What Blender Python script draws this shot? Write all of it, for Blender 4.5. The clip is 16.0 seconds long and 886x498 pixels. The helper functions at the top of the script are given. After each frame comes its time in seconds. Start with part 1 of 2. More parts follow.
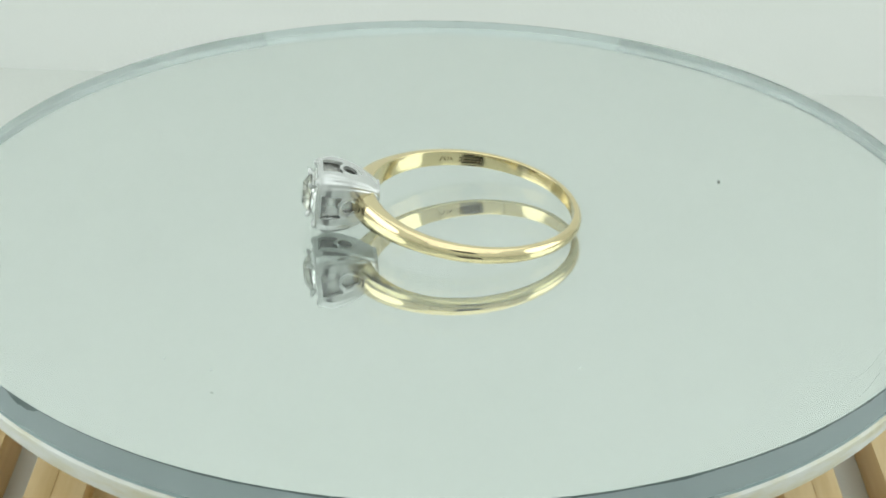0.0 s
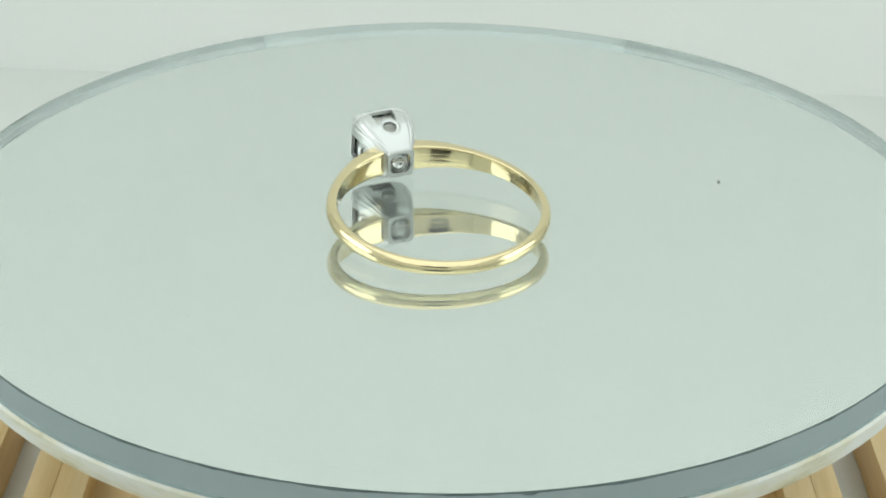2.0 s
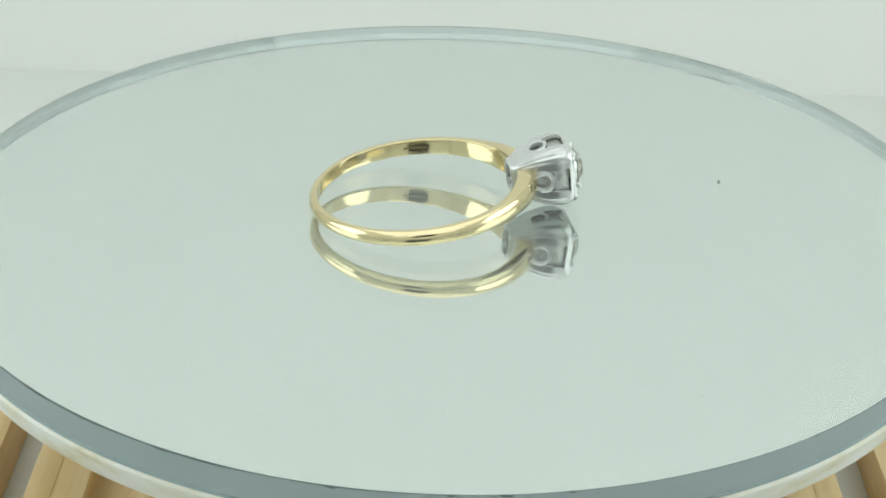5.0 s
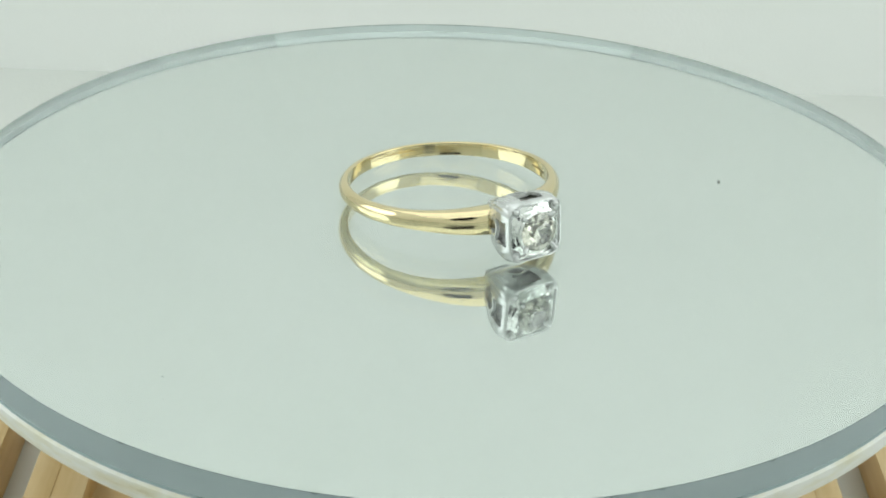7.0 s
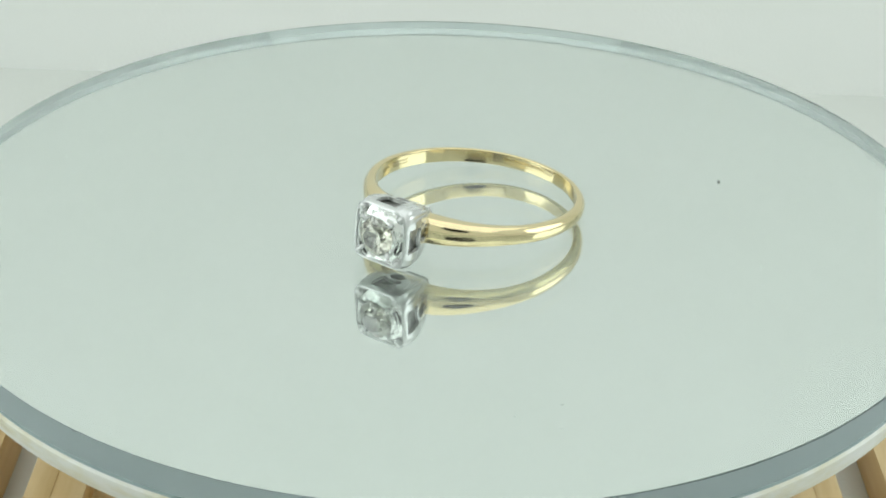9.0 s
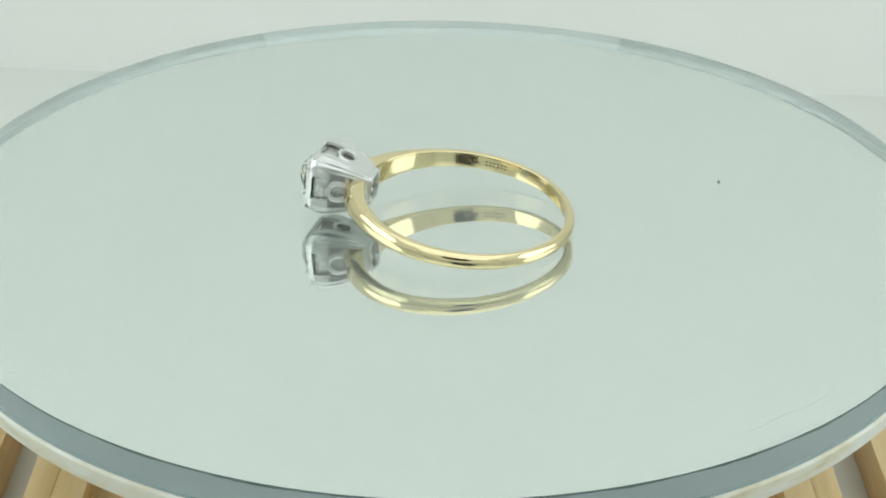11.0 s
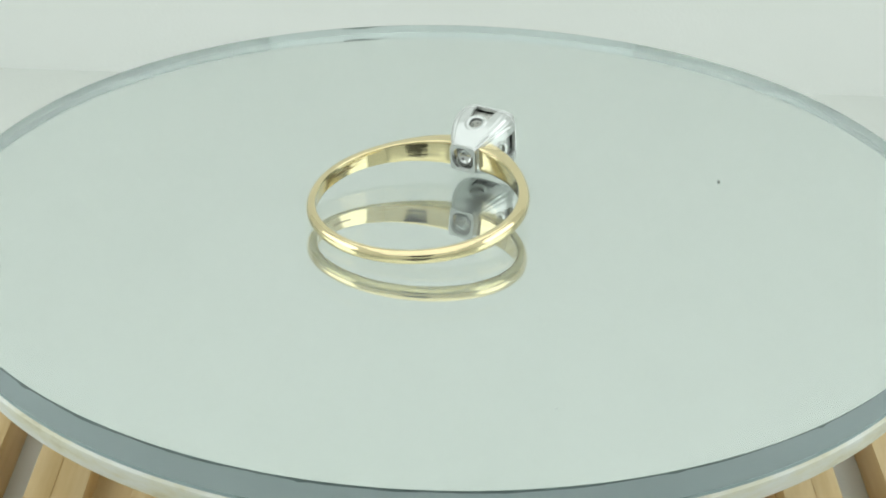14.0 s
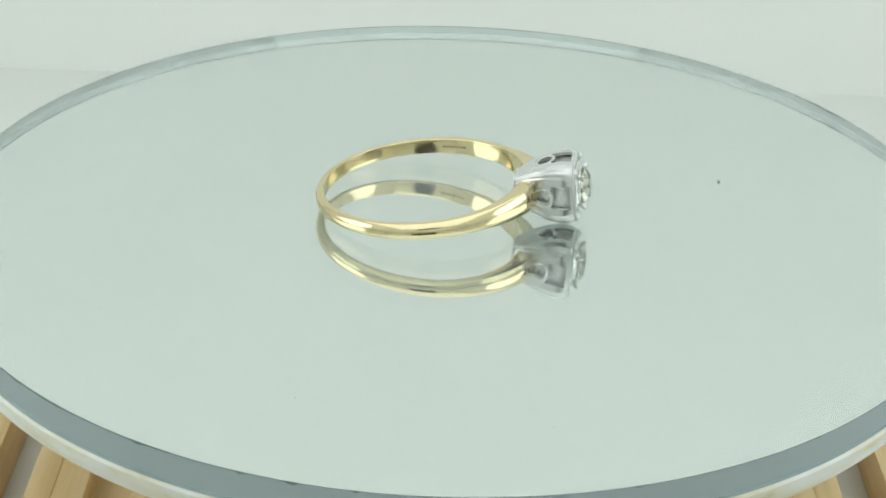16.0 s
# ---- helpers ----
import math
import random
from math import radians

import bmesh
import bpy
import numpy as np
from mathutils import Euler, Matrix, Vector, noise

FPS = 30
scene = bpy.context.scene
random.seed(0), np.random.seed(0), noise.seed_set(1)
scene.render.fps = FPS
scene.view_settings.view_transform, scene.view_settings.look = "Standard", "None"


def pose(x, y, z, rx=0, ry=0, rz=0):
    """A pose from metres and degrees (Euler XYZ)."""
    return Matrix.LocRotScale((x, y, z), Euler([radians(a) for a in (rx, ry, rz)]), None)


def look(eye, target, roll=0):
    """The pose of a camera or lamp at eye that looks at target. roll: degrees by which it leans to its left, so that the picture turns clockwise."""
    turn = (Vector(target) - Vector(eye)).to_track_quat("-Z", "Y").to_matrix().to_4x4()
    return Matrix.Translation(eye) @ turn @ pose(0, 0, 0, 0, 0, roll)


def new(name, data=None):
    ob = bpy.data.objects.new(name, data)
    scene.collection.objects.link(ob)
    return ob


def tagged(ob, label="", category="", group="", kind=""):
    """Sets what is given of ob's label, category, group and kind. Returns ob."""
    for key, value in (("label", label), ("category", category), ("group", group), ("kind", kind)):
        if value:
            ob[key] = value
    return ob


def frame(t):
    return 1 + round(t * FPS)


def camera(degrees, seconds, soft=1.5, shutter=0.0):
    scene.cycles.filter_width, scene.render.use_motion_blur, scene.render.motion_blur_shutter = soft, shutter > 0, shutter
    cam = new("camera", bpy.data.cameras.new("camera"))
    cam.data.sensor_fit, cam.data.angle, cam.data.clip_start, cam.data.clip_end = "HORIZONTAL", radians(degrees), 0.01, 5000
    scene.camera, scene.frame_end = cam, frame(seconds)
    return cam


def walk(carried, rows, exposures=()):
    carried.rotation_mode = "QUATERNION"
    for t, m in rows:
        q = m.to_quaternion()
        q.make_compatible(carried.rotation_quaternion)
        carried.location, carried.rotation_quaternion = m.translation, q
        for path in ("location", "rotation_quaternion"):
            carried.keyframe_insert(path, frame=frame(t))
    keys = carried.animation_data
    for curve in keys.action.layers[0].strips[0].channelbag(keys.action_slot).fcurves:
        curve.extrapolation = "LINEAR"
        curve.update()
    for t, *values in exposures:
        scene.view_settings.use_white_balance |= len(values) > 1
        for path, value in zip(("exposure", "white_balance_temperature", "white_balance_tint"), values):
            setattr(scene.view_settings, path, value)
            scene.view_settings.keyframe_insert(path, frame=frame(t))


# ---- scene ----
MM = 0.001
TURN = 360.0 / 10.43          # degrees a second, clockwise from above
EYE = Vector((0.0, -0.17231, 0.08667))
PITCH = 0.4830
cam = camera(23.085, 16.0, soft=1.85)
SHOT = look(EYE, EYE + Vector((0.0, math.cos(PITCH), -math.sin(PITCH))), roll=1.283)
walk(cam, [(0.0, SHOT), (16.0, SHOT)], exposures=[(0.0, 0.0, 6500, 10), (16.0, 0.0, 6500, 10)])

# ---- light ----
world = bpy.data.worlds.new("room")
world.use_nodes = True
world.node_tree.nodes["Background"].inputs[0].default_value = (0.5, 0.55, 0.53, 1)
world.node_tree.nodes["Background"].inputs[1].default_value = 0.3
scene.world = world
LIGHT = (0.929, 1.0, 0.995)


def area_lamp(name, at, target, w, h, watts, shape="RECTANGLE"):
    data = bpy.data.lights.new(name, "AREA")
    data.shape, data.size, data.size_y = shape, w, h
    data.energy, data.color = watts, LIGHT
    ob = new(name, data)
    ob.matrix_world = look(at, target)
    return ob


area_lamp("ceiling_panel", (0, -0.030, 0.205), (0, -0.0299, 0), 0.29, 0.28, 0.208)
# added fill with no known source, lifts the front wall and the ring's head
area_lamp("front_fill", (0, -0.186, 0.165), (0, 0.0, 0.0), 0.26, 0.06, 0.046)
area_lamp("side_panel_left", (-0.142, -0.018, 0.048), (0, -0.008, 0.01), 0.11, 0.14, 0.062, "ELLIPSE")
area_lamp("side_panel_right", (0.142, -0.018, 0.048), (0, -0.008, 0.01), 0.11, 0.14, 0.062, "ELLIPSE")

# ---- materials ----


def material(name):
    m = bpy.data.materials.new(name)
    m.use_nodes = True
    nt = m.node_tree
    return m, nt, nt.nodes["Principled BSDF"]


def noise_node(nt, scale, detail=4.0, rough=0.55, stretch=None):
    tc = nt.nodes.new("ShaderNodeTexCoord")
    n = nt.nodes.new("ShaderNodeTexNoise")
    n.inputs["Scale"].default_value, n.inputs["Detail"].default_value = scale, detail
    n.inputs["Roughness"].default_value = rough
    if stretch:
        mp = nt.nodes.new("ShaderNodeMapping")
        mp.inputs["Scale"].default_value = stretch
        nt.links.new(tc.outputs["Object"], mp.inputs["Vector"])
        nt.links.new(mp.outputs["Vector"], n.inputs["Vector"])
    else:
        nt.links.new(tc.outputs["Object"], n.inputs["Vector"])
    return n


def ramp(nt, src, stops):
    r = nt.nodes.new("ShaderNodeValToRGB")
    e = r.color_ramp.elements
    while len(e) < len(stops):
        e.new(0.5)
    for el, (p, c) in zip(e, stops):
        el.position, el.color = p, (*c, 1)
    nt.links.new(src, r.inputs["Fac"])
    return r


def bump(nt, bsdf, src, strength, dist):
    b = nt.nodes.new("ShaderNodeBump")
    b.inputs["Strength"].default_value, b.inputs["Distance"].default_value = strength, dist
    nt.links.new(src, b.inputs["Height"])
    nt.links.new(b.outputs["Normal"], bsdf.inputs["Normal"])


def metal(name, colour, rough, wave=0.12, brushed=0.0):
    m, nt, b = material(name)
    b.inputs["Base Color"].default_value = (*colour, 1)
    b.inputs["Metallic"].default_value = 1.0
    n = noise_node(nt, 900.0, 5.0)
    r = ramp(nt, n.outputs["Fac"], [(0.3, (rough * 0.6,) * 3), (0.75, (rough * 1.6,) * 3)])
    nt.links.new(r.outputs["Color"], b.inputs["Roughness"])
    w = noise_node(nt, 420.0, 2.0)
    src = w.outputs["Fac"]
    if brushed:                                       # fine wear lines that run round the band
        tc = nt.nodes.new("ShaderNodeTexCoord")
        sep = nt.nodes.new("ShaderNodeSeparateXYZ")
        flat = nt.nodes.new("ShaderNodeVectorMath")
        flat.operation = "MULTIPLY"
        flat.inputs[1].default_value = (1, 1, 0)
        ln = nt.nodes.new("ShaderNodeVectorMath")
        ln.operation = "LENGTH"
        xs = nt.nodes.new("ShaderNodeMath")
        xs.operation = "MULTIPLY"
        xs.inputs[1].default_value = 0.035
        com = nt.nodes.new("ShaderNodeCombineXYZ")
        nt.links.new(tc.outputs["Object"], sep.inputs[0])
        nt.links.new(tc.outputs["Object"], flat.inputs[0])
        nt.links.new(flat.outputs[0], ln.inputs[0])
        nt.links.new(ln.outputs["Value"], com.inputs[0])
        nt.links.new(sep.outputs[2], com.inputs[1])
        nt.links.new(sep.outputs[0], xs.inputs[0])
        nt.links.new(xs.outputs[0], com.inputs[2])
        line = nt.nodes.new("ShaderNodeTexNoise")
        line.inputs["Scale"].default_value, line.inputs["Detail"].default_value = 4600.0, 3.0
        nt.links.new(com.outputs[0], line.inputs["Vector"])
        mix = nt.nodes.new("ShaderNodeMath")
        mix.operation = "MULTIPLY_ADD"
        mix.inputs[1].default_value = brushed
        nt.links.new(line.outputs["Fac"], mix.inputs[0])
        nt.links.new(src, mix.inputs[2])
        src = mix.outputs[0]
    bump(nt, b, src, wave, 0.0002)
    return m


GOLD = metal("yellow_gold", (0.785, 0.665, 0.408), 0.05, 0.06, 1.9)
WHITE_GOLD = metal("white_gold", (0.68, 0.69, 0.68), 0.12, 0.3)
WHITE_GOLD.node_tree.nodes["Principled BSDF"].inputs["Metallic"].default_value = 0.68
BRIGHT = metal("bright_cut_white_gold", (0.82, 0.83, 0.81), 0.06, 1.3)
SATIN = metal("satin_white_gold", (0.84, 0.85, 0.83), 0.26, 0.3)
SATIN.node_tree.nodes["Principled BSDF"].inputs["Metallic"].default_value = 0.55
# darker copy of the white gold, shade behind the slots put into its colour
RECESS_SHADE = metal("recess_shade_white_gold", (0.62, 0.62, 0.58), 0.3, 0.3)
RECESS_SHADE.node_tree.nodes["Principled BSDF"].inputs["Metallic"].default_value = 0.45
# greyed white gold that paints in the dim inside of the bore
BORE_SHADE = metal("bore_shade_white_gold", (0.55, 0.56, 0.55), 0.12, 0.3)
STAMP, _, sb = material("stamp_mark")
sb.inputs["Base Color"].default_value = (0.36, 0.29, 0.16, 1)
sb.inputs["Metallic"].default_value, sb.inputs["Roughness"].default_value = 0.8, 0.45

DIAMOND, nt, b = material("diamond")
b.inputs["Base Color"].default_value = (0.88, 0.875, 0.75, 1)
b.inputs["Roughness"].default_value, b.inputs["IOR"].default_value = 0.0, 2.0
b.inputs["Transmission Weight"].default_value = 1.0

GLASS, nt, b = material("mirror_glass")
b.inputs["Base Color"].default_value = (0.955, 0.985, 0.965, 1)
b.inputs["Roughness"].default_value, b.inputs["IOR"].default_value = 0.0, 1.52
b.inputs["Specular Tint"].default_value = (0.0, 0.0, 0.0, 1)
b.inputs["Transmission Weight"].default_value = 1.0

EDGE, nt, b = material("ground_glass_edge")
b.inputs["IOR"].default_value = 1.22
b.inputs["Transmission Weight"].default_value = 0.72
n = noise_node(nt, 45.0, 3.0)
r = ramp(nt, n.outputs["Fac"], [(0.3, (0.42,) * 3), (0.8, (0.55,) * 3)])
nt.links.new(r.outputs["Color"], b.inputs["Roughness"])
r = ramp(nt, n.outputs["Fac"], [(0.3, (0.70, 0.835, 0.86)), (0.8, (0.76, 0.875, 0.895))])
nt.links.new(r.outputs["Color"], b.inputs["Base Color"])

ARRIS, nt, b = material("ground_arris")
n = noise_node(nt, 300.0, 4.0)
r = ramp(nt, n.outputs["Fac"], [(0.3, (0.62, 0.70, 0.70)), (0.7, (0.86, 0.90, 0.90))])
nt.links.new(r.outputs["Color"], b.inputs["Base Color"])
b.inputs["Roughness"].default_value = 0.6

SILVER, nt, b = material("silvering")
b.inputs["Base Color"].default_value = (0.846, 0.870, 0.855, 1)
b.inputs["Metallic"].default_value, b.inputs["Roughness"].default_value = 0.93, 0.0
# thin film of dust, seen as a faint veil
n = noise_node(nt, 70.0, 6.0, 0.6)
r = ramp(nt, n.outputs["Fac"], [(0.35, (0.81,) * 3), (0.75, (0.795,) * 3)])
nt.links.new(r.outputs["Color"], b.inputs["Metallic"])

BACK_COAT, nt, b = material("backing_coat")
n = noise_node(nt, 300.0, 4.0)
r = ramp(nt, n.outputs["Fac"], [(0.3, (0.30, 0.39, 0.40)), (0.7, (0.36, 0.45, 0.455))])
nt.links.new(r.outputs["Color"], b.inputs["Base Color"])
b.inputs["Roughness"].default_value = 0.55

CHIP, nt, b = material("chipped_glass")
n = noise_node(nt, 700.0, 4.0)
r = ramp(nt, n.outputs["Fac"], [(0.3, (0.12, 0.18, 0.185)), (0.7, (0.27, 0.36, 0.365))])
nt.links.new(r.outputs["Color"], b.inputs["Base Color"])
b.inputs["Roughness"].default_value = 0.4
b.inputs["Transmission Weight"].default_value = 0.6
bump(nt, b, n.outputs["Fac"], 0.6, 0.0002)

GRAIN, nt, b = material("dust_grain")
b.inputs["Base Color"].default_value = (0.06, 0.06, 0.055, 1)
b.inputs["Roughness"].default_value, b.inputs["Alpha"].default_value = 0.9, 0.5

LINT, nt, b = material("lint")
b.inputs["Base Color"].default_value = (0.55, 0.60, 0.58, 1)
b.inputs["Roughness"].default_value, b.inputs["Alpha"].default_value = 0.9, 0.6

PLATTER, nt, b = material("cream_plastic")
n = noise_node(nt, 120.0, 6.0, 0.62, (1, 1, 3.0))
r = ramp(nt, n.outputs["Fac"], [(0.30, (0.50, 0.44, 0.27)), (0.44, (0.70, 0.67, 0.52)), (0.56, (0.76, 0.76, 0.70)), (0.75, (0.82, 0.82, 0.82))])
nt.links.new(r.outputs["Color"], b.inputs["Base Color"])
b.inputs["Roughness"].default_value = 0.3
bump(nt, b, n.outputs["Fac"], 0.3, 0.0002)


def fabric(name, c1, c2, rough=0.9):
    m, nt, b = material(name)
    n = noise_node(nt, 14.0, 6.0, 0.6)
    r = ramp(nt, n.outputs["Fac"], [(0.3, c1), (0.75, c2)])
    nt.links.new(r.outputs["Color"], b.inputs["Base Color"])
    b.inputs["Roughness"].default_value = rough
    f = noise_node(nt, 1800.0, 2.0)
    bump(nt, b, f.outputs["Fac"], 0.15, 0.0002)
    return m


TENT = fabric("white_tent", (0.88, 0.90, 0.87), (0.92, 0.93, 0.91))
TENT_FLOOR = fabric("tent_floor", (0.72, 0.74, 0.70), (0.78, 0.79, 0.76))
BASE_GREY = fabric("grey_board", (0.72, 0.74, 0.73), (0.80, 0.81, 0.80), 0.7)


def wood(name, dark, light):
    m, nt, b = material(name)
    n = noise_node(nt, 260.0, 6.0, 0.6, (1.0, 0.06, 1.0))
    n2 = noise_node(nt, 40.0, 3.0)
    r = ramp(nt, n.outputs["Fac"], [(0.3, dark), (0.7, light)])
    mix = nt.nodes.new("ShaderNodeMixRGB")
    mix.blend_type = "MULTIPLY"
    mix.inputs[0].default_value = 0.5
    r2 = ramp(nt, n2.outputs["Fac"], [(0.3, (0.75, 0.72, 0.7)), (0.7, (1, 1, 1))])
    nt.links.new(r.outputs["Color"], mix.inputs[1])
    nt.links.new(r2.outputs["Color"], mix.inputs[2])
    nt.links.new(mix.outputs[0], b.inputs["Base Color"])
    b.inputs["Roughness"].default_value = 0.5
    bump(nt, b, n.outputs["Fac"], 0.2, 0.0002)
    return m


WOOD = wood("pine_wood", (0.70, 0.47, 0.19), (0.93, 0.72, 0.42))
BLACK, nt, b = material("black_plastic")
b.inputs["Base Color"].default_value = (0.006, 0.006, 0.007, 1)
b.inputs["Roughness"].default_value, b.inputs["Specular IOR Level"].default_value = 0.45, 0.2

# ---- mesh helpers ----


def mesh_of(name, bm, mats, smooth=None):
    bmesh.ops.recalc_face_normals(bm, faces=bm.faces)
    me = bpy.data.meshes.new(name)
    if smooth is not None:
        for f in bm.faces:
            f.smooth = True
        for e in bm.edges:
            if len(e.link_faces) == 2 and e.calc_face_angle() > radians(smooth):
                e.smooth = False
    bm.to_mesh(me)
    bm.free()
    for m in mats if isinstance(mats, (list, tuple)) else [mats]:
        me.materials.append(m)
    return me


def part(name, bm, mats, parent=None, label="", smooth=None):
    ob = new(name, mesh_of(name, bm, mats, smooth))
    if parent:
        ob.parent = parent
    if label:
        ob["label"] = label
    return ob


def loft(bm, rings, close=True, caps=True):
    """Quads between closed rings of points; close joins the last ring to the first."""
    vs = [[bm.verts.new(p) for p in ring] for ring in rings]
    n = len(vs[0])
    pairs = list(zip(vs, vs[1:] + vs[:1])) if close else list(zip(vs, vs[1:]))
    for a, c in pairs:
        for i in range(n):
            bm.faces.new((a[i], a[(i + 1) % n], c[(i + 1) % n], c[i]))
    if caps and not close:
        bm.faces.new(vs[0])
        bm.faces.new(vs[-1])
    return vs


def lathe(bm, profile, seg=192):
    """Turned about z from a closed profile of (radius, z)."""
    rings = [[(r * math.cos(a), r * math.sin(a), z) for r, z in profile]
             for a in (2 * math.pi * i / seg for i in range(seg))]
    return loft(bm, rings)


def box(bm, lo, hi, bevel=0.0, seg=2):
    r = bmesh.ops.create_cube(bm, size=1.0)
    for v in r["verts"]:
        v.co = Vector([(l + h) / 2 + c * (h - l) for l, h, c in zip(lo, hi, v.co)])
    if bevel:
        es = list({e for v in r["verts"] for e in v.link_edges})
        bmesh.ops.bevel(bm, geom=es, offset=bevel, segments=seg, affect="EDGES", profile=0.5)


def disc_solid(bm, r, z0, z1, seg=64, bevel=0.0):
    prof = [(r - bevel, z0), (r, z0 + bevel), (r, z1 - bevel), (r - bevel, z1)] if bevel else [(r, z0), (r, z1)]
    rings = [[(a * math.cos(2 * math.pi * i / seg), a * math.sin(2 * math.pi * i / seg), z) for i in range(seg)] for a, z in prof]
    loft(bm, rings, close=False)


# ---- light tent ----
FLOOR, BACK, SIDE, TOP, FRONT = -0.036, 0.1128, 0.15, 0.21, -0.19


def sheet(name, lo, hi, mat, label):
    bm = bmesh.new()
    box(bm, lo, hi)
    ob = part(name, bm, mat)
    return tagged(ob, label, name.split("_")[0], kind="structure")


T = 0.004
sheet("floor", (-SIDE, FRONT, FLOOR - T), (SIDE, BACK + 0.01, FLOOR), TENT_FLOOR, "white matte floor of the photo tent")
backdrop = sheet("wall_north", (-SIDE - 0.01, 0, FLOOR - T), (SIDE + 0.01, T, TOP), TENT, "plain white backdrop wall of the photo tent")
backdrop.matrix_world = Matrix.Translation((0, BACK, 0)) @ Matrix.Rotation(radians(-1.43), 4, "Z")
sheet("wall_west", (-SIDE - T, FRONT - T, FLOOR - T), (-SIDE, BACK + 0.012, TOP), TENT, "white fabric side wall of the tent")
sheet("wall_east", (SIDE, FRONT - T, FLOOR - T), (SIDE + T, BACK + 0.012, TOP), TENT, "white fabric side wall of the tent")
sheet("wall_south", (-SIDE, FRONT - T, FLOOR - T), (SIDE, FRONT, TOP), TENT, "white fabric front flap of the tent")
sheet("ceiling", (-SIDE - T, FRONT - T, TOP), (SIDE + T, BACK + 0.012, TOP + T), TENT, "white fabric roof of the tent")


def lens():
    """The dark round lens that takes the shot; it shows only as a dark patch in the gold."""
    root = new("lens_barrel")
    tagged(root, "black round lens barrel on a short bracket on the tent wall", "lens")
    base = Vector((0, FRONT, EYE.z + 0.012))
    root.location = base
    to = look(EYE, EYE + Vector((0.0, math.cos(PITCH), -math.sin(PITCH))))
    bm = bmesh.new()
    disc_solid(bm, 0.043, 0.0015, 0.0085, 72, 0.001)
    bmesh.ops.transform(bm, matrix=Matrix.Translation(-base) @ to, verts=bm.verts)
    part("barrel", bm, BLACK, root, smooth=40)
    bm = bmesh.new()
    box(bm, (-0.012, 0.0, -0.004), (0.012, 0.010, 0.004), 0.001)
    part("bracket", bm, BLACK, root, smooth=40)
    bm = bmesh.new()                                  # a grain of dust before the lens
    bmesh.ops.create_icosphere(bm, subdivisions=2, radius=0.0000115)
    bmesh.ops.scale(bm, vec=(0.8, 1.0, 0.6), verts=bm.verts)
    bmesh.ops.translate(bm, vec=(0.1264 * 0.0125, 0.0336 * 0.0125, -0.0125), verts=bm.verts)
    bmesh.ops.transform(bm, matrix=Matrix.Translation(-base) @ to, verts=bm.verts)
    part("lens_dust", bm, GRAIN, root, "dark grain of dust")


lens()

# ---- slatted stand under the turntable ----


def slat_stand():
    root = new("slatted_stand")
    tagged(root, "pale pine slat stand on a grey board", "stand")
    root.location = (0, 0, FLOOR)
    bm = bmesh.new()
    box(bm, (-0.056, -0.05, 0), (0.056, 0.034, 0.0008), 0.0003)
    part("board", bm, BASE_GREY, root, "grey board", 40)
    for side in (-1, 1):
        for x0, x1, top in ((0.0431, 0.0466, 0.0062), (0.03635, 0.0389, 0.0062), (0.0333, 0.0366, 0.0061), (0.0233, 0.0288, 0.0062), (0.0133, 0.0188, 0.0062), (0.0030, 0.0088, 0.0062)):
            bm = bmesh.new()
            outer = x0 > 0.04
            wide = (0.997 if outer else 1.003) if side < 0 else (1.006 if outer else 0.996)
            near, far = sorted((side * x0 * wide, side * x1 * wide))
            box(bm, (near, -0.045, 0.0008), (far, 0.030, top), 0.00012)
            turn = Matrix.Rotation(radians(side * 2.0), 4, "Z")
            bmesh.ops.transform(bm, matrix=turn, verts=bm.verts)
            part("slat", bm, WOOD, root, smooth=40)
        bm = bmesh.new()
        box(bm, (side * 0.0226, -0.044, 0.0008), (side * 0.0375, 0.029, 0.0034), 0.0002)
        bmesh.ops.transform(bm, matrix=Matrix.Rotation(radians(side * 2.0), 4, "Z"), verts=bm.verts)
        part("rail", bm, WOOD, root, smooth=40)


slat_stand()


def pedestal():
    root = new("turntable_base")
    tagged(root, "round white turntable base under the platter", "turntable")
    root.location = (0, 0, FLOOR + 0.0062)
    bm = bmesh.new()
    disc_solid(bm, 0.024, 0, 0.018, 64, 0.001)
    part("housing", bm, PLATTER, root, smooth=40)
    bm = bmesh.new()
    disc_solid(bm, 0.008, 0.018, 0.0245, 32)
    part("spindle", bm, BLACK, root, smooth=40)


pedestal()

# ---- mirror on its platter ----
R, GLASS_T, BACKING, PLAT_T = 45.02 * MM, 2.47 * MM, 0.30 * MM, 2.15 * MM


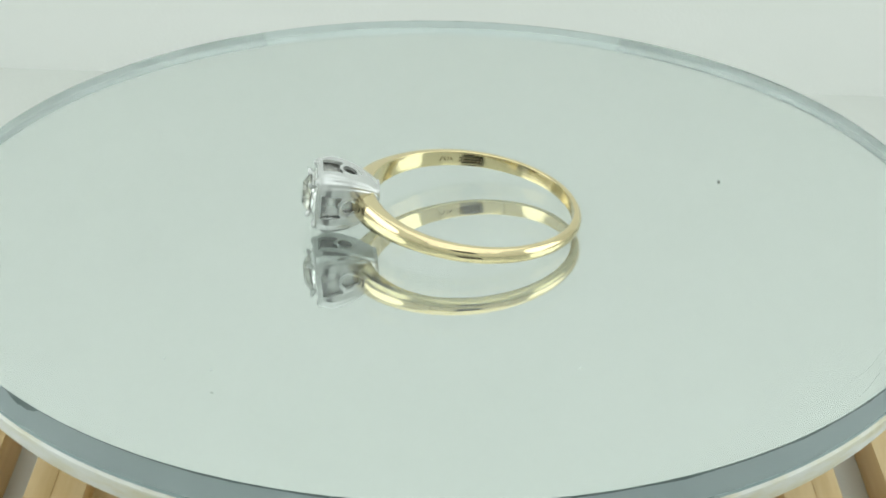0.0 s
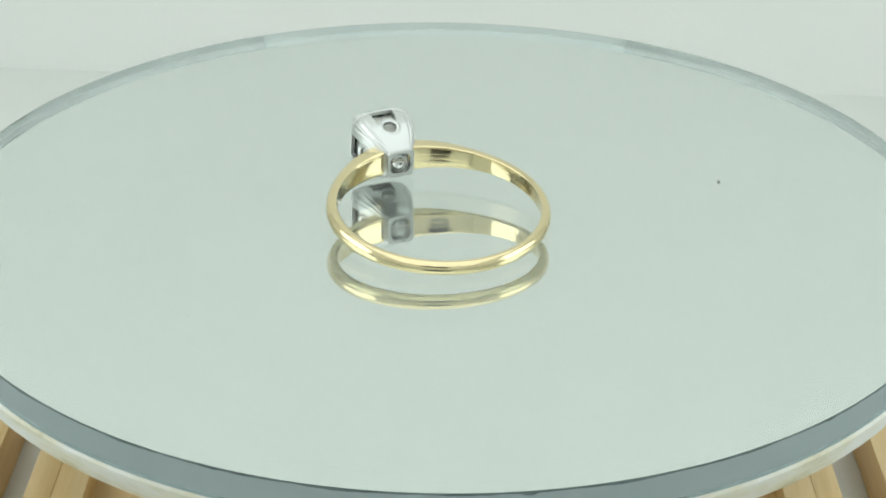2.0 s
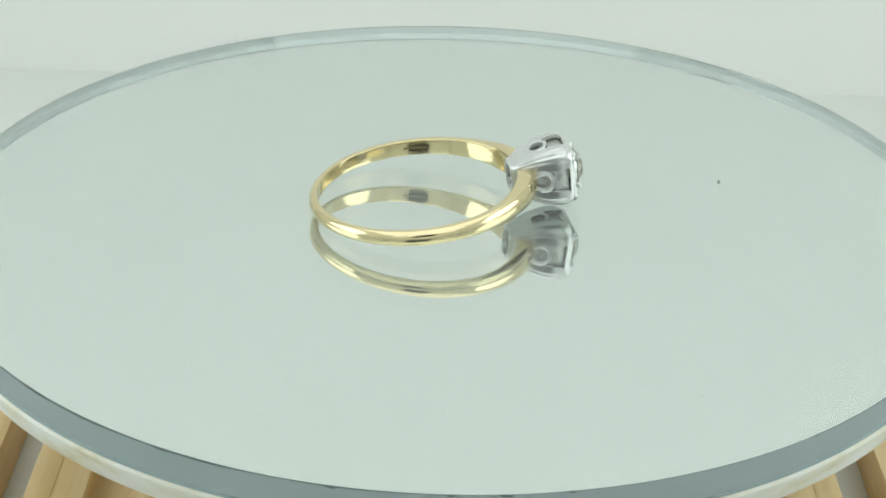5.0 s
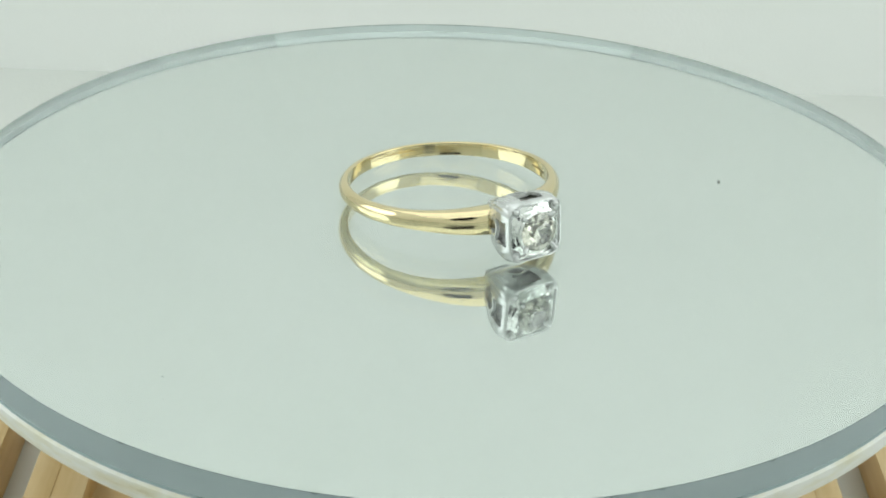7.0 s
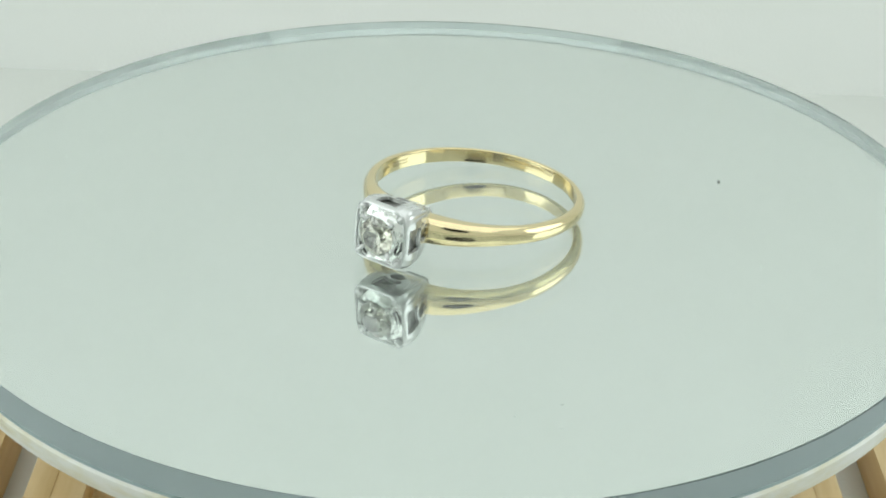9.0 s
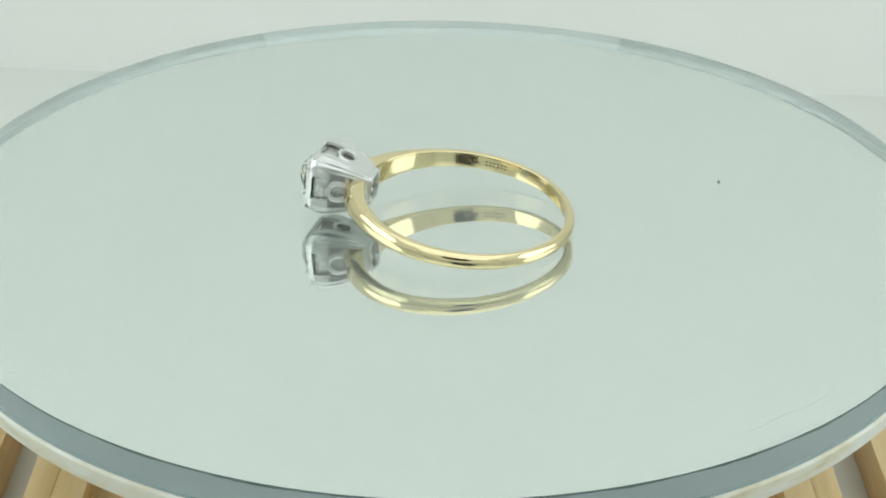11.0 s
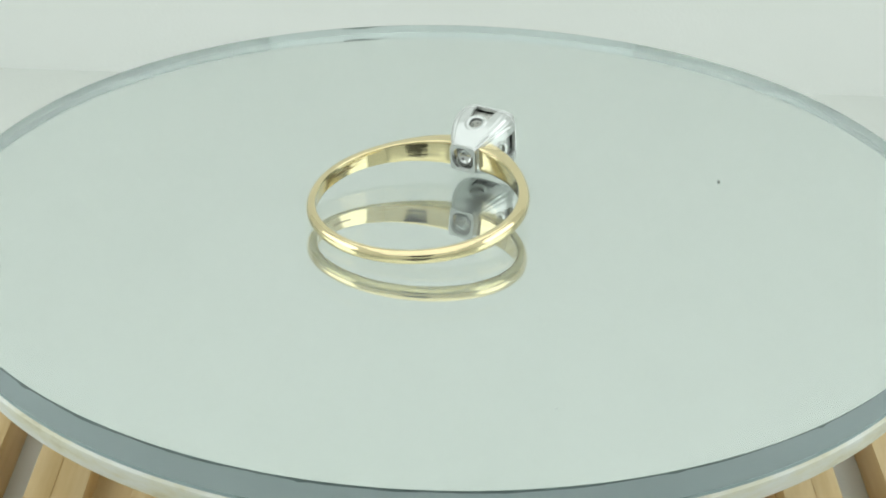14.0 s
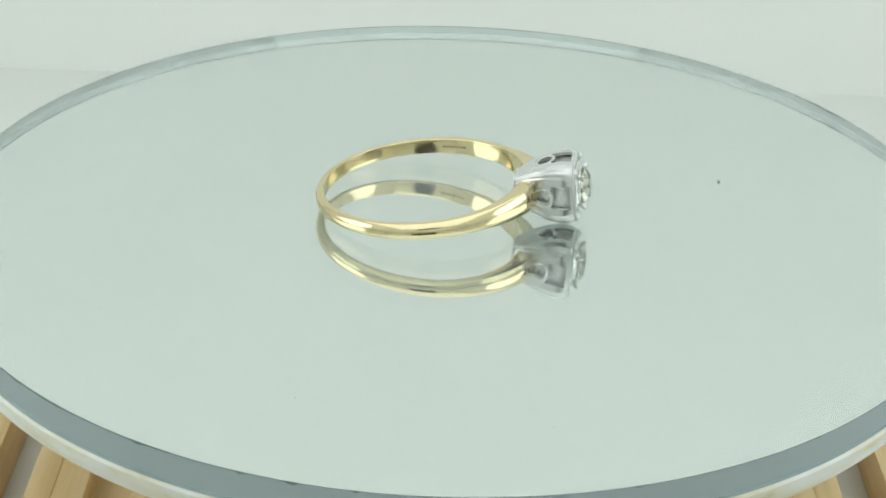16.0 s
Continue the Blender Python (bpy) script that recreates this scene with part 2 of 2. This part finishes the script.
def mirror_disc():
    root = new("mirror_turntable")
    tagged(root, "round glass mirror with chipped edge on a cream platter", "turntable")
    bm = bmesh.new()
    seg = 256
    a = 0.00001
    prof = [(R - a, -GLASS_T), (R, -GLASS_T + a), (R, -a), (R - a, 0)]
    rings = [[(r * math.cos(2 * math.pi * i / seg), r * math.sin(2 * math.pi * i / seg), z) for i in range(seg)] for r, z in prof]
    loft(bm, rings, close=False)
    bmesh.ops.recalc_face_normals(bm, faces=bm.faces)
    for f in bm.faces:
        f.material_index = 2 if f.normal.z < -0.99 else 0 if f.normal.z > 0.99 else 3 if f.normal.z > 0.3 else 1
    part("mirror_glass", bm, [GLASS, EDGE, SILVER, ARRIS], root, "clear glass silvered beneath", 30)
    bm = bmesh.new()
    disc_solid(bm, R - 0.00001, -GLASS_T - BACKING, -GLASS_T - 0.000004, 256)
    part("backing", bm, BACK_COAT, root, "blue-grey backing coat of the mirror", 30)
    low = -GLASS_T - BACKING
    bm = bmesh.new()
    prof = [(0.0440, low - PLAT_T - 0.0004), (0.0446, low - PLAT_T), (R + 0.0002, low - 0.0006), (R + 0.0002, low - 0.0002), (R, low - 0.00001)]
    loft(bm, [[(r * math.cos(2 * math.pi * i / 256), r * math.sin(2 * math.pi * i / 256), z) for i in range(256)] for r, z in prof], close=False)
    part("platter", bm, PLATTER, root, "cream platter with worn edge", 30)
    # worn arris: dark flakes broken down the edge, heavier on the knocked side
    bm = bmesh.new()
    rnd = random.Random(4)
    n = 1200
    flakes = ((226, 2.6, 0.70), (347.5, 1.1, 0.42), (72, 0.6, 0.30), (83, 0.5, 0.26), (88, 0.7, 0.30), (94, 0.4, 0.22), (120, 0.5, 0.2),
              (172, 0.45, 0.22), (184, 0.4, 0.2), (55, 1.4, 0.25), (318, 0.7, 0.30), (20, 0.8, 0.34), (262, 0.9, 0.25), (140, 0.4, 0.18))
    rows = []
    for i in range(n):
        ang = 2 * math.pi * i / n
        p = Vector((math.cos(ang), math.sin(ang), 0))
        worn = max(0.0, min(1.0, (math.cos(ang - radians(335)) + 0.42) / 0.8))
        w = 0.012 + worn * (0.13 + 0.14 * max(0.0, noise.noise(p * 9.0) + 0.25) + 0.05 * noise.noise(p * 60.0)) + 0.012 * rnd.random()
        for at, wide, deep in flakes:
            d = abs((math.degrees(ang) - at + 180) % 360 - 180) / wide
            if d < 1:
                w = max(w, deep * (1 - d ** 3) * (0.85 + 0.3 * noise.noise(p * 150.0)))
        inn = (0.006 + 0.012 * worn) * MM
        w *= MM
        rows.append([bm.verts.new(p * r + Vector((0, 0, z))) for r, z in
                     ((R - inn, 0.000008), (R + 0.000008, 0.000008), (R + 0.000008, -w), (R - 0.000004, -w * 1.02), (R - inn, -0.000004))])
    for i in range(n):
        a, c = rows[i], rows[(i + 1) % n]
        for k in range(5):
            bm.faces.new((a[k], a[(k + 1) % 5], c[(k + 1) % 5], c[k]))
    part("chipped_edge", bm, CHIP, root, "dark chipped glass edge")
    bm = bmesh.new()                                  # flecks of lint and a long hairline scratch
    z = 0.000015
    for x, y, r in ((-17.4, -27.6, 0.16), (11.4, -26.3, 0.15), (-21.2, -26.0, 0.13), (-15.2, 32.9, 0.13), (23.5, 25.4, 0.14), (15.2, 9.8, 0.10), (-30.5, 4.0, 0.12), (4.5, 34.0, 0.11)):
        n = 9
        turn = rnd.random() * 6.28
        ring_pts = []
        for k in range(n):
            a = 2 * math.pi * k / n
            rr = r * (0.5 + 0.6 * rnd.random()) * MM
            p = Vector((rr * 1.7 * math.cos(a), rr * 0.6 * math.sin(a), 0))
            p.rotate(Euler((0, 0, turn)))
            ring_pts.append(p + Vector((x * MM, y * MM, z)))
        lo = [bm.verts.new(p) for p in ring_pts]
        hi = [bm.verts.new(p + Vector((0, 0, 0.00001))) for p in ring_pts]
        bm.faces.new(hi)
        for k in range(n):
            bm.faces.new((lo[k], lo[(k + 1) % n], hi[(k + 1) % n], hi[k]))
    tagged(part("lint", bm, LINT, root, "pale flecks of lint"), kind="stuff")
    bm = bmesh.new()
    rings = []
    for i in range(25):
        a = radians(-40.5 + 16.5 * i / 24)
        rad = (42.45 + 0.15 * math.sin(i * 0.4)) * MM
        w = 0.014 * MM * math.sin(math.pi * (i + 0.3) / 24.6)
        rings.append([((rad + d) * math.cos(a), (rad + d) * math.sin(a), z + h) for d, h in ((-w, 0), (w, 0), (w, 0.000006), (-w, 0.000006))])
    loft(bm, rings, close=False)
    part("scratch", bm, LINT, root, "fine pale scratch")
    return root


# ---- the ring; x towards the stone, z along the finger ----
RO = 9.87


def shank_section(u):
    """At the angle u from the stone: half width, outer radius, inner radius (mm)."""
    k = max(0.0, math.cos(u))
    s = 0.5 + 0.5 * math.cos(u)
    half = 0.64 + 0.20 * s + 0.40 * k ** 4
    outer = RO + 0.85 * k ** 6
    inner = RO - 0.80 - 0.28 * s
    return half, outer, inner


def shank():
    bm = bmesh.new()
    rings = []
    n = 240
    gap = radians(6.0)
    for i in range(n + 1):
        u = gap + (2 * math.pi - 2 * gap) * i / n
        half, ro, ri = shank_section(u)
        drop = 0.36 + 0.10 * max(0.0, math.cos(u)) ** 4
        pts = []
        m = 18
        for k in range(m + 1):                       # flat along the crown, rolling over to the sides
            v = 2 * k / m - 1
            pts.append((ro - drop * abs(v) ** 2.5, (half - 0.05) * v))
        edge = ro - drop
        deep = edge - ri
        side = [(edge - 0.12 * deep, half - 0.022), (edge - 0.35 * deep, half), (ri + 0.42 * deep, half), (ri + 0.2 * deep, half - 0.015), (ri + 0.05 * deep, half - 0.05)]
        pts += side
        for k in range(9):                           # nearly flat inside
            a = 1 - 2 * k / 8
            pts.append((ri + 0.03 * a ** 4, (half - 0.09) * a))
        pts += [(r, -z) for r, z in reversed(side)]
        rings.append([(r * math.cos(u) * MM, r * math.sin(u) * MM, z * MM) for r, z in pts])
    loft(bm, rings, close=False)
    return bm


def soft_square(half, power=6.0, n=64):
    """A square with softly rounded corners, evenly divided."""
    pts = []
    for k in range(n):
        c, d = math.cos(2 * math.pi * k / n), math.sin(2 * math.pi * k / n)
        r = half * (abs(c) ** power + abs(d) ** power) ** (-1 / power)
        pts.append((r * c, r * d))
    return pts


def rounded_square(half, corner, n=6):
    pts = []
    for q in range(4):
        cx = (half - corner) * (1 if q in (0, 3) else -1)
        cy = (half - corner) * (1 if q in (0, 1) else -1)
        for k in range(n + 1):
            a = math.pi / 2 * (q + k / n)
            pts.append((cx + corner * math.cos(a), cy + corner * math.sin(a)))
    return pts


X_BASE, X_TOP = 8.3, 13.55
H_BASE, H_TOP = 1.24, 2.84


def head_half(x):
    """Half width of the head at the height x: a tulip flare that rolls over at the top."""
    k = min(1.0, max(0.0, (x - X_BASE) / (X_TOP - X_BASE)))
    return H_BASE + (H_TOP - H_BASE) * (1 - (1 - k) ** 2.05) - 0.24 * max(0.0, (k - 0.78) / 0.22) ** 2


def head_corner(x):
    k = min(1.0, max(0.0, (x - X_BASE) / (X_TOP - X_BASE)))
    return 0.40 + 0.85 * k


def pierced(x, u):
    """Where a side of the head is cut away: a slot under the rim, and a hole through the round boss below it."""
    r = math.hypot(x - 10.85, u)
    slot = 11.5 < x < 13.2 and abs(u) < 1.02 + 0.06 * (x - 11.75) and r > 0.96
    return slot or r < 0.62


def side_panel():
    """One pierced side of the head: u across, x up, thickened inwards."""
    bm = bmesh.new()
    nx, nu = 80, 64
    grid = []
    for i in range(nx + 1):
        x = X_BASE + (X_TOP - X_BASE) * i / nx
        h, w = head_half(x), head_half(x) - head_corner(x) + 0.01
        row = []
        for j in range(nu + 1):
            u = w * (2 * j / nu - 1)
            r = math.hypot(x - 10.85, u)
            y = h + 0.02 * (1 - (u / w) ** 2)
            y += 0.07 * max(0.0, 1 - abs(r - 0.82) / 0.22)      # raised boss round the hole
            row.append(bm.verts.new((x, y, u)))
        grid.append(row)
    for i in range(nx):
        for j in range(nu):
            c = (grid[i][j].co + grid[i + 1][j + 1].co) / 2
            if not pierced(c.x, c.z):
                bm.faces.new((grid[i][j], grid[i][j + 1], grid[i + 1][j + 1], grid[i + 1][j]))
    bmesh.ops.delete(bm, geom=[v for v in bm.verts if not v.link_faces], context="VERTS")
    g = bmesh.ops.extrude_face_region(bm, geom=bm.faces[:], use_keep_orig=True)
    bmesh.ops.translate(bm, vec=(0, -0.30, 0), verts=[v for v in g["geom"] if isinstance(v, bmesh.types.BMVert)])
    return bm


def gallery_plate():
    """The wall of the inner gallery, just behind the pierced side."""
    bm = bmesh.new()
    rings = []
    for i in range(13):
        x = 10.3 + (13.15 - 10.3) * i / 12
        h, w = head_half(x) - 0.52, head_half(x) - head_corner(x)
        dip = 0.10 * math.sin(math.pi * (x - 10.3) / 2.85)
        rings.append([(x, h + dy - dip * math.cos(1.4 * v) ** 2, w * v) for v in [k / 6 - 1 for k in range(13)] for dy in (0.0,)]
                     + [(x, h - 0.08 - dip * math.cos(1.4 * v) ** 2, w * v) for v in [1 - k / 6 for k in range(13)]])
    loft(bm, rings, close=False)
    return bm


def corner_post():
    """A rounded corner of the head, flaring with the sides."""
    bm = bmesh.new()
    rings = []
    for i in range(25):
        x = X_BASE + (X_TOP - X_BASE) * i / 24
        h, rc = head_half(x), head_corner(x)
        o = h - rc
        arc = [math.pi / 2 * k / 24 for k in range(25)]
        flute = 0.075 * min(1.0, 1.6 * math.sin(math.pi * i / 24))     # fine flutes that run up the corner
        ri = max(0.05, rc - 0.42)
        ring = []
        for a in arc:
            ra = rc - flute * (0.5 - 0.5 * math.cos(12 * a))
            ring.append((x, o + ra * math.cos(a), o + ra * math.sin(a)))
        rings.append(ring + [(x, o + ri * math.cos(a), o + ri * math.sin(a)) for a in reversed(arc)])
    loft(bm, rings, close=False)
    return bm


def scale_mm(bm):
    bmesh.ops.scale(bm, vec=(MM, MM, MM), verts=bm.verts)
    return bm


def wedding_ring():
    root = new("diamond_ring")
    tagged(root, "yellow gold ring, white gold head, round diamond, lying on its side", "ring")
    band = part("shank", shank(), GOLD, root, "polished yellow gold shank", 80)
    # stamped marks inside the band
    rnd = random.Random(7)
    strokes = [(-77.0, 0.05, 0.24, 0.5), (-79.0, 0.05, 0.24, -0.5), (-81.2, 0.05, 0.24, 0.0), (-82.8, 0.10, 0.07, 0.3), (-83.4, 0.05, 0.2, -0.6)]
    strokes += [(-88.5 - 2.3 * i, 0.11, 0.075, (rnd.random() - 0.5) * 0.3, side) for i in range(6) for side in (-0.15, 0.15)]
    strokes += [(74.5 + 1.9 * i, 0.11, 0.09, (rnd.random() - 0.5) * 0.4) for i in range(8)]      # second mark, across the band
    for u, wide, tall, lean, *rise in strokes:
        u = radians(u)
        half, ro, ri = shank_section(u)
        bm = bmesh.new()
        box(bm, (-0.012 * MM, -wide * MM, -tall * MM), (0.012 * MM, wide * MM, tall * MM))
        m = Matrix.Rotation(u, 4, "Z") @ Matrix.Translation(((ri + 0.004) * MM, 0, (rise[0] if rise else 0.0) * MM)) @ Matrix.Rotation(lean, 4, "X")
        bmesh.ops.transform(bm, matrix=m, verts=bm.verts)
        part("stamp_bar", bm, STAMP, band)
    # pierced head
    bm = bmesh.new()                                  # base collar with a round bore
    outer = soft_square(H_BASE + 0.05, 7.0)
    ring_o, ring_i = [], []
    for (a, c) in outer:
        ang = math.atan2(c, a)
        ring_o.append((a, c))
        ring_i.append((1.12 * math.cos(ang), 1.12 * math.sin(ang)))
    loft(bm, [[(X_BASE - 0.15, a, c) for a, c in ring_o], [(X_BASE + 1.1, a * 1.12, c * 1.12) for a, c in ring_o],
              [(X_BASE + 1.1, a, c) for a, c in ring_i], [(X_BASE - 0.15, a, c) for a, c in ring_i]])
    setting = part("setting", scale_mm(bm), WHITE_GOLD, root, "square white gold head", 35)
    bm = bmesh.new()
    bowl = [[(X_BASE + 0.1 + 1.0 * math.sqrt(1 - k * k), 1.13 * k * math.cos(2 * math.pi * i / 32), 1.13 * k * math.sin(2 * math.pi * i / 32)) for i in range(32)] for k in (1.0, 0.97, 0.9, 0.78, 0.6, 0.4, 0.2, 0.02)]
    loft(bm, bowl, close=False, caps=False)
    part("bore", scale_mm(bm), BORE_SHADE, setting, "grey bore under the stone, shade in its colour", 60)
    for q in range(4):
        bm = side_panel()
        bmesh.ops.rotate(bm, matrix=Matrix.Rotation(math.pi / 2 * q, 3, "X"), verts=bm.verts)
        part("side_panel", scale_mm(bm), WHITE_GOLD, setting, smooth=30)
        bm = gallery_plate()
        bmesh.ops.rotate(bm, matrix=Matrix.Rotation(math.pi / 2 * q, 3, "X"), verts=bm.verts)
        # two sides take the darker copy, which paints shade into their slots
        part("gallery_wall", scale_mm(bm), SATIN if q % 2 == 0 else RECESS_SHADE, setting, smooth=50)
        bm = corner_post()
        bmesh.ops.rotate(bm, matrix=Matrix.Rotation(math.pi / 2 * q, 3, "X"), verts=bm.verts)
        part("corner_post", scale_mm(bm), WHITE_GOLD, setting, smooth=50)
        # bead on the corner, and the claw that runs from it to the stone
        bm = bmesh.new()
        bmesh.ops.create_uvsphere(bm, u_segments=16, v_segments=10, radius=0.30)
        bmesh.ops.scale(bm, vec=(0.75, 1, 1), verts=bm.verts)
        bmesh.ops.translate(bm, vec=(X_TOP + 0.16, 2.02, 2.02), verts=bm.verts)
        bmesh.ops.rotate(bm, matrix=Matrix.Rotation(math.pi / 2 * q, 3, "X"), verts=bm.verts)
        part("bead", scale_mm(bm), WHITE_GOLD, setting, smooth=60)
        bm = bmesh.new()                              # raised lip round the bead
        rings = []
        for i in range(20):
            a = 2 * math.pi * i / 20
            rings.append([(X_TOP + 0.14 + 0.06 * math.sin(w), 2.02 + (0.40 + 0.06 * math.cos(w)) * math.cos(a), 2.02 + (0.40 + 0.06 * math.cos(w)) * math.sin(a))
                          for w in (2 * math.pi * k / 8 for k in range(8))])
        loft(bm, rings)
        bmesh.ops.rotate(bm, matrix=Matrix.Rotation(math.pi / 2 * q, 3, "X"), verts=bm.verts)
        part("bead_lip", scale_mm(bm), WHITE_GOLD, setting, smooth=60)
        bm = bmesh.new()
        bmesh.ops.create_uvsphere(bm, u_segments=16, v_segments=10, radius=0.30)
        bmesh.ops.scale(bm, vec=(0.8, 1.5, 0.7), verts=bm.verts)
        bmesh.ops.rotate(bm, matrix=Matrix.Rotation(radians(-28), 3, "Z"), verts=bm.verts)
        bmesh.ops.translate(bm, vec=(X_TOP + 0.62, 1.84, 0), verts=bm.verts)
        bmesh.ops.rotate(bm, matrix=Matrix.Rotation(math.pi / 2 * q + math.pi / 4, 3, "X"), verts=bm.verts)
        part("prong", scale_mm(bm), WHITE_GOLD, setting, smooth=60)
    # top rim: a rounded square frame
    bm = bmesh.new()
    rings = []
    for h, c, x in ((2.60, 1.20, X_TOP - 0.10), (2.66, 1.22, X_TOP + 0.02), (2.61, 1.20, X_TOP + 0.13), (2.50, 1.14, X_TOP + 0.16), (2.41, 1.08, X_TOP + 0.08), (2.36, 1.05, X_TOP - 0.2)):
        rings.append([(x, a, c2) for a, c2 in rounded_square(h, c, 10)])
    loft(bm, rings)
    part("rim", scale_mm(bm), WHITE_GOLD, setting, smooth=40)
    # bright-cut dish round the stone, with four shallow arches
    bm = bmesh.new()
    rings = []
    sq = soft_square(2.42, 4.2, 128)
    for k, x, push in ((1.0, X_TOP + 0.04, 0.0), (0.90, X_TOP - 0.09, 0.0), (0.70, X_TOP + 0.02, 0.4), (0.48, X_TOP + 0.20, 1.0), (0.36, X_TOP + 0.30, 1.0), (0.16, X_TOP + 0.36, 0.6), (0.04, X_TOP + 0.52, 0.0), (-0.06, X_TOP + 0.54, 0.0), (-0.12, X_TOP - 0.9, 0.0)):
        ring = []
        for a, c in sq:
            ang = math.atan2(c, a)
            rr = 1.62 + (math.hypot(a, c) - 1.62) * max(0.0, k) + min(0.0, k)
            wob = 0.07 * push * math.cos(4 * ang) + 0.07 * push * math.cos(8 * ang)
            ring.append((x - wob * 0.6, (rr + wob) * math.cos(ang), (rr + wob) * math.sin(ang)))
        rings.append(ring)
    loft(bm, rings, close=False, caps=False)
    g = bmesh.ops.extrude_face_region(bm, geom=bm.faces[:], use_keep_orig=True)
    bmesh.ops.translate(bm, vec=(-0.12, 0, 0), verts=[v for v in g["geom"] if isinstance(v, bmesh.types.BMVert)])
    part("bright_cut_plate", scale_mm(bm), BRIGHT, setting, "bright-cut plate round the stone", 25)
    for q in range(4):                                # raised arches of the bright cutting
        bm = bmesh.new()
        rings = []
        for i in range(15):
            a = radians(-31 + 62 * i / 14)
            thick = 0.10 * (1 - 0.75 * abs(i / 7 - 1) ** 3)
            c, d = 2.16 * math.cos(a), 2.16 * math.sin(a)
            rings.append([(X_TOP + 0.16 + thick * math.sin(w), c + thick * math.cos(w) * math.cos(a), d + thick * math.cos(w) * math.sin(a)) for w in (2 * math.pi * k / 10 for k in range(10))])
        loft(bm, rings, close=False)
        bmesh.ops.rotate(bm, matrix=Matrix.Rotation(math.pi / 2 * q, 3, "X"), verts=bm.verts)
        part("arch", scale_mm(bm), BRIGHT, setting, smooth=60)
    bm = bmesh.new()                                  # satin seat inside, seen through the piercing
    rings = [[(x, r * math.cos(2 * math.pi * k / 36), r * math.sin(2 * math.pi * k / 36)) for k in range(36)]
             for x, r in ((9.55, 0.55), (9.8, 1.0), (11.0, 1.5), (12.3, 1.78), (13.3, 1.85), (13.3, 1.60), (12.3, 1.45), (11.0, 1.1), (9.9, 0.6))]
    loft(bm, rings, close=False, caps=False)
    part("stone_seat", scale_mm(bm), SATIN, setting, "satin seat under the stone", 40)
    # brilliant
    bm = bmesh.new()
    g0 = X_TOP + 0.62
    rr = 1.70

    def circle(r, x, n, off=0.0):
        return [bm.verts.new((x, r * math.cos(2 * math.pi * (k + off) / n), r * math.sin(2 * math.pi * (k + off) / n))) for k in range(n)]
    table = circle(rr * 0.56, g0 + 0.62, 8)
    star = circle(rr * 0.78, g0 + 0.36, 8, 0.5)
    gird = circle(rr, g0 + 0.06, 16)
    gird2 = circle(rr, g0 - 0.02, 16)
    pav = circle(rr * 0.35, g0 - 0.95, 8, 0.5)
    culet = bm.verts.new((g0 - 1.38, 0, 0))
    bm.faces.new(table)
    for k in range(8):
        t0, t1, s0, sm = table[k], table[(k + 1) % 8], star[k], star[k - 1]
        g0v, g1, g2 = gird[2 * k], gird[2 * k + 1], gird[(2 * k + 2) % 16]
        bm.faces.new((t0, t1, s0))
        bm.faces.new((sm, t0, s0, g0v))
        bm.faces.new((g0v, s0, g1))
        bm.faces.new((g1, s0, g2))
        b0, b1, b2 = gird2[2 * k], gird2[2 * k + 1], gird2[(2 * k + 2) % 16]
        p0, pm = pav[k], pav[k - 1]
        bm.faces.new((b0, b1, p0))
        bm.faces.new((b1, b2, p0))
        bm.faces.new((pm, b0, p0, culet))
    for k in range(16):
        j = (k + 1) % 16
        bm.faces.new((gird[k], gird[j], gird2[j], gird2[k]))
    part("diamond", scale_mm(bm), DIAMOND, root, "round brilliant-cut diamond")
    return root


mirror = mirror_disc()
ring = wedding_ring()


# ---- what turns ----
def motions():
    tilt = Matrix.Rotation(0.0077, 4, "X") @ Matrix.Rotation(-0.0046, 4, "Y")
    wobble = Matrix.Rotation(0.0071, 4, "X") @ Matrix.Rotation(-0.0054, 4, "Y")
    off = Matrix.Translation((-0.554 * MM, 0, 0))
    lie = Matrix.Translation((2.195 * MM, -1.4626 * MM, 1.59 * MM)) @ Matrix.Rotation(radians(89.6 + TURN * 2.75), 4, "Z") @ Matrix.Rotation(-0.1012, 4, "Y") @ Matrix.Rotation(-0.0114, 4, "X")
    disc_rows, ring_rows = [], []
    for i in range(41):
        t = i * 0.4
        spin = Matrix.Translation((0.13 * MM, 0, 0)) @ Matrix.Rotation(radians(-TURN * t), 4, "Z")
        disc_rows.append((t, spin @ off @ wobble))
        ring_rows.append((t, spin @ tilt @ lie))
    walk(mirror, disc_rows)
    walk(ring, ring_rows)


motions()
